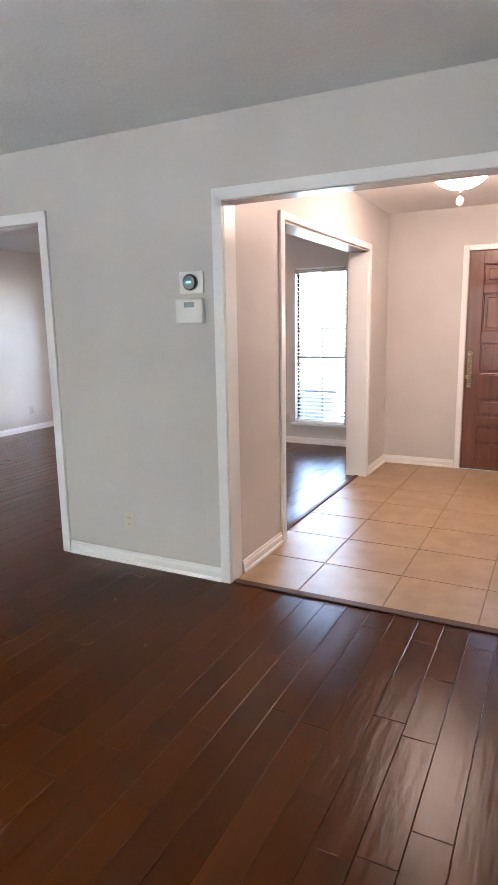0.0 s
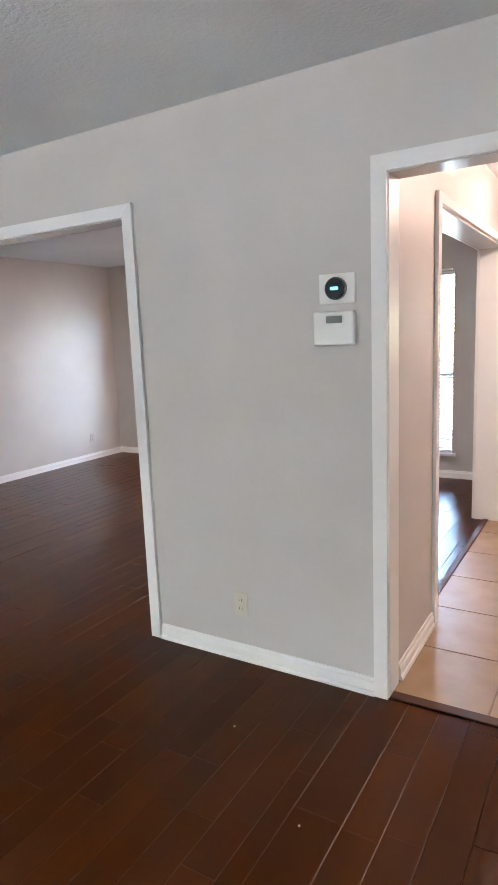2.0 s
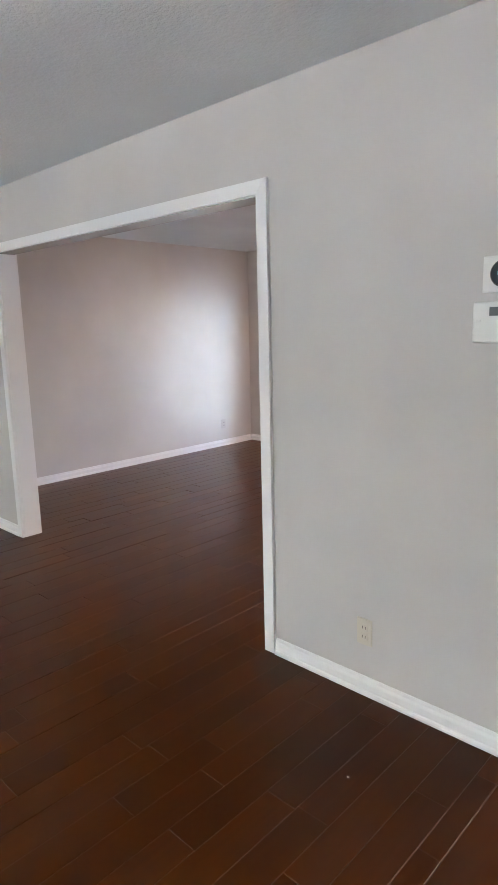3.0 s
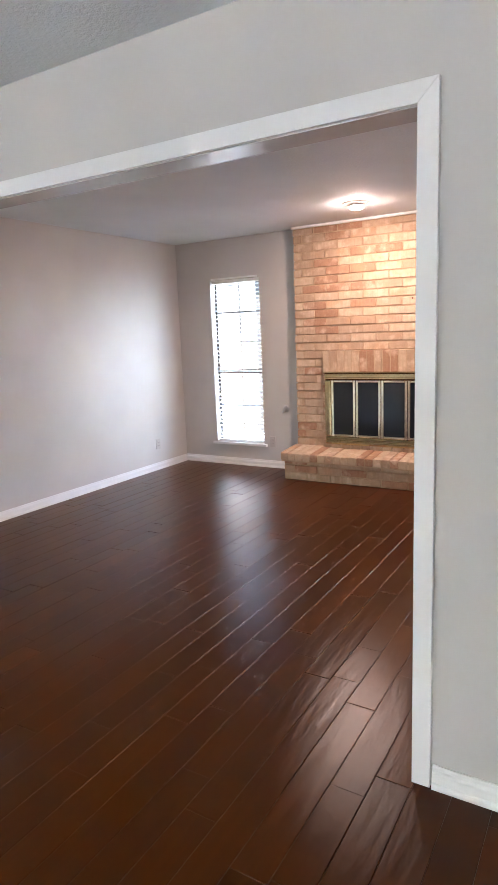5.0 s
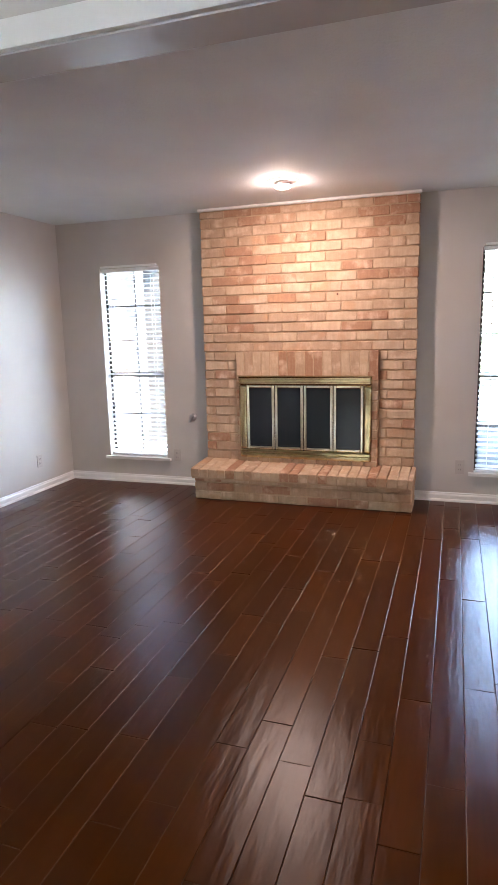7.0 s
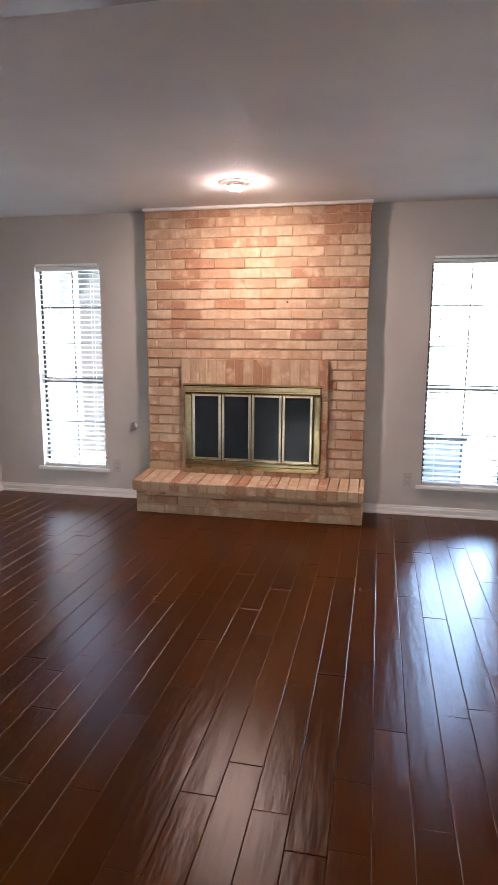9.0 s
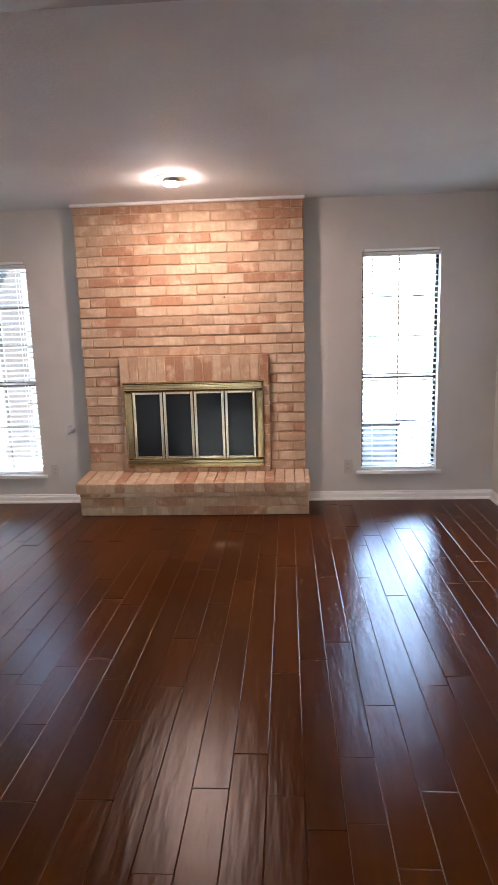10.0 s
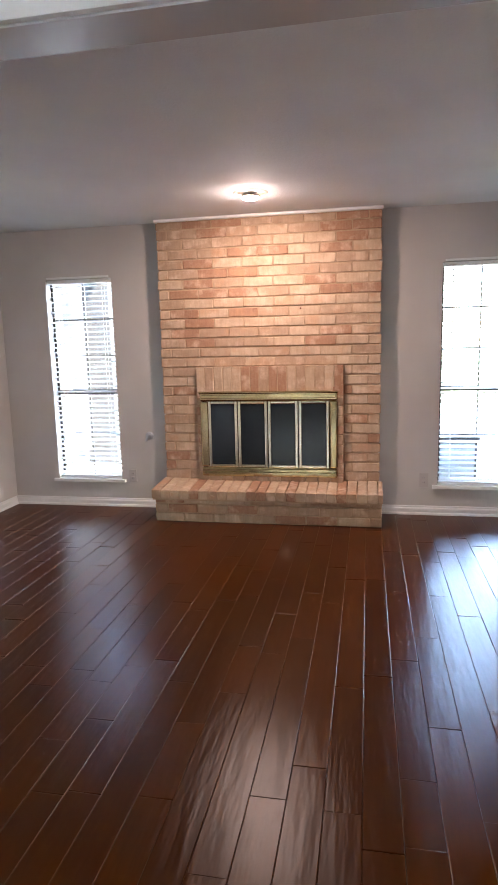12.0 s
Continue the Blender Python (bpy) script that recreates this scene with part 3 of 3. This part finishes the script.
part("firebox", boxes((FB[0], FB[0] + 0.03, WY, 4.4, FB[2], FB[3]), (FB[1] - 0.03, FB[1], WY, 4.4, FB[2], FB[3]), (FB[0] + 0.03, FB[1] - 0.03, 4.37, 4.4, FB[2], FB[3]),
    (FB[0] + 0.03, FB[1] - 0.03, WY, 4.37, FB[2], FB[2] + 0.03), (FB[0] + 0.03, FB[1] - 0.03, WY, 4.37, FB[3] - 0.03, FB[3])), SOOT, fire, "sooty black firebox")

PIECES = {}


worn = random.Random(4)


def brick_mesh(sx, sy, sz, material, facing):
    """A brick with worn, rounded corners and uneven edges; its face at height 0."""
    verts = []
    hx, hy = sx / 2, sy / 2
    for inset, h, c in ((0, -sz, 0.003), (0.0005, -0.0055, 0.004), (0.0042, 0.0, 0.006)):
        a, b = hx - inset, hy - inset
        c = min(c, a * 0.6, b * 0.6)
        for u, w in ((-a + c, -b), (a - c, -b), (a, -b + c), (a, b - c), (a - c, b), (-a + c, b), (-a, b - c), (-a, -b + c)):
            j = 0.0016 if h > -sz else 0
            u, w, k = u + worn.uniform(-j, j) * 1.6, w + worn.uniform(-j, j), h + worn.uniform(-j, 0.3 * j)
            verts.append((u, w, k) if facing == "z" else (u, -k, w))
    faces = [tuple(range(16, 24))]
    for r in (0, 8):
        for i in range(8):
            j = (i + 1) % 8
            faces.append((r + i, r + j, r + 8 + j, r + 8 + i))
    me = bpy.data.meshes.new("brick")
    me.from_pydata(verts, [], faces)
    me.materials.append(material)
    return me


def brick(parent, sx, sz, deep, tone, m, facing="y"):
    key = (round(sx, 3), round(sz, 3), round(deep, 3), tone, facing, worn.randrange(4))
    if key not in PIECES:
        PIECES[key] = brick_mesh(sx, sz, deep, BRICKS[tone], facing)
    ob = new("brick", PIECES[key])
    ob.parent = parent
    ob.matrix_basis = m
    return ob


COURSE, LONG = 0.0792, 0.249
TONES = ("mddmmmdd", "mmdmlmdd", "mmmmlldm", "lmmddldl", "mdllllml", "lmddlmml", "ldmlldll", "ldddmldd", "mlllllll", "ldldmlml",
         "mdllllml", "ldmmmldl", "mdmmldll", "lmmlmllm", "mmmlmmll", "lmlmmllm", "llmlmmlm")
top = 2.355 + COURSE
rowno = 0
while top > 0.29:
    z0, z1 = top - COURSE + 0.004, min(top - 0.004, 2.414)
    left = 0.218 if rowno % 2 == 0 else 0.093
    cuts = [BX0 + random.uniform(-0.004, 0.004)] + [BX0 + left + LONG * i for i in range(7)] + [BX1 + random.uniform(-0.004, 0.004)]
    for i in range(8):
        x0, x1 = cuts[i] + (0.003 if i else 0), cuts[i + 1] - (0.003 if i < 7 else 0)
        tone = TONES[rowno][i] if rowno < len(TONES) else random.choice("lmmdlm")
        spans = [(x0, x1)]
        if z0 < SZ - 0.01:
            spans = [(x0, min(x1, SX0 - 0.004)), (max(x0, SX1 + 0.004), x1)]
        for u, w in spans:
            if w - u > 0.02 and z1 - z0 > 0.015 and z0 > 0.25:
                brick(breast, w - u, z1 - z0, 0.04, tone, pose((u + w) / 2, BY + random.uniform(-0.0035, 0.0025), (z0 + z1) / 2, random.uniform(-3.8, -0.6), random.uniform(-0.5, 0.5), random.uniform(-0.5, 0.5)))
    top -= COURSE
    rowno += 1

# soldier course over the firebox and the edges of the surround
x = SX0
for tone in "lmlllddmddlmlml" + "d":
    w = (SX1 - SX0) / 16
    brick(surround, w - 0.005, 0.205, 0.06, tone, pose(x + w / 2, SY + random.uniform(-0.0015, 0.0015), 1.144, 0, random.uniform(-0.3, 0.3), 0))
    x += w
for x in (SX0 + 0.045, SX1 - 0.045):
    z = 0.29
    while z < 1.03:
        brick(surround, 0.088, 0.071, 0.06, random.choice("lmmd"), pose(x, SY + random.uniform(-0.001, 0.001), z + 0.038))
        z += COURSE
# sides of the projecting surround
for x, turn in ((SX0, -90), (SX1, 90)):
    z = 0.29
    while z < 1.2:
        brick(surround, 0.034, 0.071, 0.03, random.choice("mdd"), pose(x, (SY + BY) / 2 - 0.004, z + 0.038, 0, 0, turn))
        z += COURSE

# hearth: stretcher courses below, a rowlock cap above
z, k = 0.0, 0
for h in (0.075, 0.075, 0.05):
    x = -2.298
    step = LONG * (0.45 if k % 2 else 1.0)
    while x < -0.469:
        x1 = min(x + step, -0.468)
        if x1 - x > 0.02:
            tone = random.choice("mmlmmd") if k < 2 else random.choice("mlmdlm")
            brick(hearth, x1 - x - 0.007, h - 0.008, 0.05, tone, pose((x + x1) / 2, 3.512 + random.uniform(-0.0015, 0.0015), z + h / 2, 0, random.uniform(-0.2, 0.2), 0))
        x, step = x + step, LONG
    for xs, turn in ((-2.298, -90), (-0.468, 90)):
        brick(hearth, 0.3, h - 0.008, 0.05, random.choice("mml"), pose(xs, 3.668, z + h / 2, 0, 0, turn))
    z += h
    k += 1
x = -2.309
while x < -0.465:
    w = min(0.0787, -0.460 - x)
    if w < 0.015:
        break
    tone = random.choice("lllmlmmd")
    lift = random.uniform(-0.0015, 0.0015)
    brick(hearth, w - 0.003, 0.36, 0.05, tone, pose(x + w / 2, 3.638, 0.288 + lift, 4.2, random.uniform(-0.3, 0.3), 0), "z")
    brick(hearth, w - 0.005, 0.068, 0.04, tone, pose(x + w / 2, 3.460 + lift, 0.2345))
    x += w
for xs, turn in ((-2.309, -90), (-0.460, 90)):
    brick(hearth, 0.35, 0.075, 0.02, "m", pose(xs, 3.639, 0.2375, 0, 0, turn))

# brick sill under the doors
x = SX0 + 0.09
while x < SX1 - 0.1:
    brick(surround, 0.097, 0.052, 0.06, random.choice("llm"), pose(x + 0.05, SY - 0.012 + random.uniform(-0.001, 0.001), 0.316))
    x += 0.102

# brass doors
IX0, IX1, IZ0, IZ1, IY = -1.952, -0.817, 0.322, 1.040, 3.748
ins = thing("fireplace_doors", "polished brass door set with smoked glass, in the brick fireplace", "fireplace doors")
for x in (IX0, IX1 - 0.065):
    part("side_frame", boxes((x, x + 0.065, IY, SY, IZ0 + 0.0905, IZ1 - 0.0755), bevel=0.014), BRASS, ins)
part("bottom_frame", boxes((IX0, IX1, IY - 0.004, SY, IZ0 + 0.012, IZ0 + 0.09), bevel=0.014), BRASS, ins)
part("top_frame", boxes((IX0, IX1, IY - 0.004, SY, IZ1 - 0.075, IZ1), bevel=0.014), BRASS, ins)
part("top_rail", boxes((IX0 + 0.015, IX1 - 0.015, IY - 0.012, IY - 0.0045, IZ1 - 0.05, IZ1 - 0.022), bevel=0.003), BRASS, ins)
part("hood", boxes((IX0 - 0.006, IX1 + 0.006, IY - 0.022, IY - 0.0045, IZ1 - 0.012, IZ1 + 0.006), bevel=0.008), BRASS, ins)
part("bottom_rail", boxes((IX0 + 0.02, IX1 - 0.02, IY - 0.014, IY - 0.0045, IZ0 + 0.03, IZ0 + 0.055), bevel=0.004), BRASS, ins)
gx0, gx1, gz0, gz1 = IX0 + 0.065, IX1 - 0.065, IZ0 + 0.09, IZ1 - 0.075
step = (gx1 - gx0) / 4
for i in range(4):
    u, w = gx0 + step * i + 0.002, gx0 + step * (i + 1) - 0.002
    y0, y1, s = IY + 0.004, IY + 0.022, 0.025
    leaf = part("glass_door", boxes((u, u + s, y0, y1, gz0, gz1), (w - s, w, y0, y1, gz0, gz1), (u + s, w - s, y0, y1, gz0, gz0 + s), (u + s, w - s, y0, y1, gz1 - s, gz1), bevel=0.007), PALE_BRASS, ins, "pale brass framed glass door")
    part("pane", boxes((u + s, w - s, y0 + 0.008, y0 + 0.013, gz0 + s, gz1 - s)), SMOKED, leaf, "dark smoked glass")


# ---- lamps ----
lamp = thing("ceiling_lamp", "round ceiling lamp with a metal rim and a frosted bulb, lit", "ceiling lamp", place=(-1.37, 3.13, CEIL))
part("rim", turned([(0.084, 0.0), (0.118, 0.0), (0.120, -0.003), (0.114, -0.006), (0.100, -0.008), (0.088, -0.007), (0.082, -0.002)], 48), NICKEL, lamp, "brushed metal rim")
part("collar", turned([(0.034, 0.0), (0.048, -0.004), (0.058, -0.014), (0.060, -0.031), (0.057, -0.034)], 40), NICKEL, lamp, "silvered bulb collar")
part("bulb", turned([(0.0565, -0.0345), (0.055, -0.0375), (0.047, -0.043), (0.029, -0.0475), (0.0015, -0.0495)], 40), LIT_GLASS, lamp, "glowing frosted flood bulb")
lamp = thing("ceiling_lamp", "scalloped white glass ceiling lamp with a hanging crystal, lit", "ceiling lamp", place=(2.11, 1.7, CEIL))
part("canopy", turned([(0.075, 0), (0.08, -0.012), (0.06, -0.03), (0.03, -0.036)], 32), CHROME, lamp, "metal canopy")
bm = turned([(0.165, -0.045), (0.172, -0.06), (0.16, -0.09), (0.13, -0.118), (0.085, -0.14), (0.03, -0.15), (0.0015, -0.151)], 48)
for q in bm.verts:
    ang = math.atan2(q.co.y, q.co.x)
    f = 1 + 0.03 * math.cos(8 * ang)
    q.co.x, q.co.y = q.co.x * f, q.co.y * f
part("shade", bm, LIT_BOWL, lamp, "glowing scalloped glass bowl")
part("chain", turned([(0.003, -0.15), (0.003, -0.2)], 8), BRASS, lamp)
part("pendant", turned([(0.004, -0.196), (0.018, -0.206), (0.026, -0.224), (0.022, -0.242), (0.012, -0.252), (0.002, -0.258)], 16), CRYSTAL, lamp, "clear crystal drop")


# ---- wall fittings ----
def outlet(x, y, z, turn, material, tone):
    ob = thing("wall_outlet", tone + " plastic double wall outlet", "outlet", "wall outlets", place=(x, y, z))
    ob.matrix_basis = pose(x, y, z, 0, 0, turn)
    part("plate", boxes((-0.035, 0.035, -0.006, 0, -0.057, 0.057), bevel=0.002), material, ob)
    for dz in (-0.02, 0.02):
        s = part("socket", boxes((-0.017, 0.017, -0.0085, -0.0062, dz - 0.014, dz + 0.014), bevel=0.001), material, ob)
        part("slot", boxes((-0.008, -0.006, -0.0095, -0.0087, dz - 0.006, dz + 0.006)), DIAL, s)
        part("slot", boxes((0.006, 0.008, -0.0095, -0.0087, dz - 0.006, dz + 0.006)), DIAL, s)
    return ob


outlet(0.537, 0, 0.273, 0, ALMOND, "almond")
outlet(-0.125, WY, 0.293, 0, BEIGE, "greyish beige")
outlet(-2.645, WY, 0.284, 0, BEIGE, "greyish beige")
outlet(WEST, 3.41, 0.282, 90, BEIGE, "greyish beige")

dev = thing("round_thermostat", "round dark thermostat dial on a white square plate", "thermostat", place=(1.035, 0, 1.645))
part("plate", boxes((-0.073, 0.073, -0.01, 0, -0.056, 0.056), bevel=0.003), PLASTIC, dev, "white plastic plate")
d = part("dial", turned([(0.042, 0), (0.042, 0.018), (0.038, 0.022)], 40), DARK_STEEL, dev, "dark steel ring")
d.matrix_local = pose(0, -0.0102, 0, 90, 0, 0)
f = part("face", turned([(0.037, 0), (0.037, 0.002), (0.034, 0.003)], 40), DIAL, dev, "dark glass face")
f.matrix_local = pose(0, -0.0325, 0, 90, 0, 0)
part("readout", boxes((-0.016, 0.016, -0.0372, -0.036, -0.006, 0.006)), LIT_SCREEN, dev, "small lit bar")
th = thing("wall_thermostat", "white rectangular thermostat with a small grey screen", "thermostat", place=(1.025, 0, 1.497))
part("case", boxes((-0.083, 0.083, -0.028, 0, -0.064, 0.064), bevel=0.006), PLASTIC, th)
part("screen", boxes((-0.028, 0.036, -0.0295, -0.0281, 0.02, 0.047)), SCREEN, th, "grey display")
part("button", boxes((-0.07, -0.055, -0.03, -0.0281, 0.0, 0.008), bevel=0.001), PLASTIC, th)

gas = thing("gas_valve", "grey metal gas valve key on a round plate", "valve", place=(-2.47, WY, 0.648))
e = part("escutcheon", turned([(0.036, 0), (0.036, 0.005), (0.028, 0.012), (0.014, 0.016)], 24), CHROME, gas)
e.matrix_local = pose(0, -0.0005, 0, 90, 0, 0)
e = part("stem", turned([(0.010, 0.0), (0.010, 0.012), (0.014, 0.014), (0.014, 0.026)], 12), CHROME, gas)
e.matrix_local = pose(0, -0.014, 0, 90, 0, 0)
part("key", boxes((-0.012, 0.012, -0.046, -0.028, -0.050, 0.022), bevel=0.006), CHROME, gas).matrix_local = pose(0, 0, 0, 0, 32, 0)

for x, y, size in ((0.766, -0.45, 0.004), (1.2, -0.77, 0.004)):
    bm = bmesh.new()
    bmesh.ops.create_icosphere(bm, subdivisions=1, radius=size)
    for q in bm.verts:
        q.co = Vector((q.co.x * random.uniform(0.7, 1.3), q.co.y * random.uniform(0.7, 1.3), max(-0.3 * size, q.co.z * 0.6)))
    c = tagged(part("crumb", bm, PLASTIC), "tiny white crumb on the plank floor", "crumb", "crumbs on the floor")
    c.location = (x, y, 0.3 * size)
h = part("nail_hole", turned([(0.008, 0), (0.008, 0.003), (0.005, 0.004)], 10), DOOR_WOOD, breast, "dark nail hole")
h.matrix_local = pose(-1.111, BY - 0.001, 1.699, 90, 0, 0)

# ---- floors ----
floor = structure("floor", boxes((WEST, 1.15, SOUTH, WY, -0.06, -0.010), (1.15, 4.0, SOUTH, 0.02, -0.06, -0.010)), JOINT, "dark reddish-brown hand-scraped plank floor", "floor")
tiles = structure("floor_foyer", boxes((1.15, FOY1, 0.02, FOYY, -0.06, -0.004)), GROUT, "tan ceramic tile floor with brown grout", "floor")
structure("threshold_foyer", boxes((1.235, 3.0, -0.004, 0.048, 0.0, 0.009), bevel=0.004), STRIP, "dark wooden strip between planks and tiles", "threshold")
structure("threshold_side", boxes((1.128, 1.168, 0.76, 2.62, 0.0, 0.009), bevel=0.004), STRIP, "dark wooden strip between planks and tiles", "threshold")
xs = [1.15, 1.608, 2.07, 2.53, 2.99, FOY1]
ys = [0.02, 0.487, 0.945, 1.402, 1.86, 2.317, 2.775, 3.232, FOYY]
for i in range(5):
    for j in range(8):
        w, d = xs[i + 1] - xs[i] - 0.007, ys[j + 1] - ys[j] - 0.007
        key = ("tile", round(w, 3), round(d, 3))
        if key not in PIECES:
            PIECES[key] = slab_mesh("tile", w, d, 0.004, 0.0015, TILE)
        ob = new("tile", PIECES[key])
        ob.parent = tiles
        ob.matrix_basis = pose((xs[i] + xs[i + 1]) / 2, (ys[j] + ys[j + 1]) / 2, random.uniform(-0.0004, 0.0004))

PW = 0.119
KNOWN = {0: (0.565,), -1: (0.25, 1.475), 1: (0.73,), 5: (0.29, 1.016), 4: (0.437, 1.5), 6: (0.57,), 3: (0.408, 1.35), 27: (-0.82,), 25: (-0.972,), 29: (-1.287,), 28: (-1.436,)}
far_v, far_f, made = [], [], 0
rng = random.Random(11)
for k in range(-25, 43):
    x0 = -0.945 + PW * k
    x1 = x0 + PW
    if k == 17:
        x1 = 1.15
    if x0 < WEST:
        x0 = WEST
    if k == 18:
        x0 = 1.15
    if x1 <= WEST or x0 >= 4.0:
        continue
    x1 = min(x1, 4.0)
    end = WY if k <= 17 else 0.02
    fixed = sorted(KNOWN.get(k, ()))
    cuts, y = [SOUTH], SOUTH
    while y < end:
        y = round(y + rng.choice((0.4, 0.55, 0.7, 0.85, 1.0, 1.2)) + (rng.uniform(0, 0.3) if len(cuts) == 1 else 0), 3)
        cuts.append(min(y, end))
    for f0 in fixed:
        near = min(range(1, len(cuts) - 1), key=lambda i: abs(cuts[i] - f0))
        cuts[near] = f0
    cuts = sorted(set(cuts))
    for y0, y1 in zip(cuts, cuts[1:]):
        if y1 - y0 < 0.02:
            continue
        xm, ymid = (x0 + x1) / 2, (y0 + y1) / 2
        w, d = x1 - x0 - 0.0006, y1 - y0 - 0.0006
        dz = rng.uniform(-0.0007, 0.0004)
        if -2.6 < xm < 2.5 and -2.1 < ymid < 3.9 and made < 300:
            key = ("plank", round(w, 3), round(d, 3))
            if key not in PIECES:
                PIECES[key] = slab_mesh("plank", w, d, 0.012, 0.0024, WOOD)
            ob = new("plank", PIECES[key])
            ob.parent = floor
            ob.matrix_basis = pose(xm, ymid, dz, rng.gauss(0, 0.10), rng.gauss(0, 0.45))
            made += 1
        else:
            c, b0 = 0.0022, len(far_v)
            for hx, hy, h in ((w / 2, d / 2, -0.012), (w / 2, d / 2, -0.4 * c), (w / 2 - c, d / 2 - c, 0)):
                far_v += [(xm - hx, ymid - hy, h + dz), (xm + hx, ymid - hy, h + dz), (xm + hx, ymid + hy, h + dz), (xm - hx, ymid + hy, h + dz)]
            far_f.append((b0 + 8, b0 + 9, b0 + 10, b0 + 11))
            for r in (0, 4):
                for i in range(4):
                    j = (i + 1) % 4
                    far_f.append((b0 + r + i, b0 + r + j, b0 + r + 4 + j, b0 + r + 4 + i))
me = bpy.data.meshes.new("planks")
me.from_pydata(far_v, [], far_f)
me.materials.append(WOOD_FAR)
ob = new("planks", me)
ob.parent = floor
tagged(ob, kind="stuff")
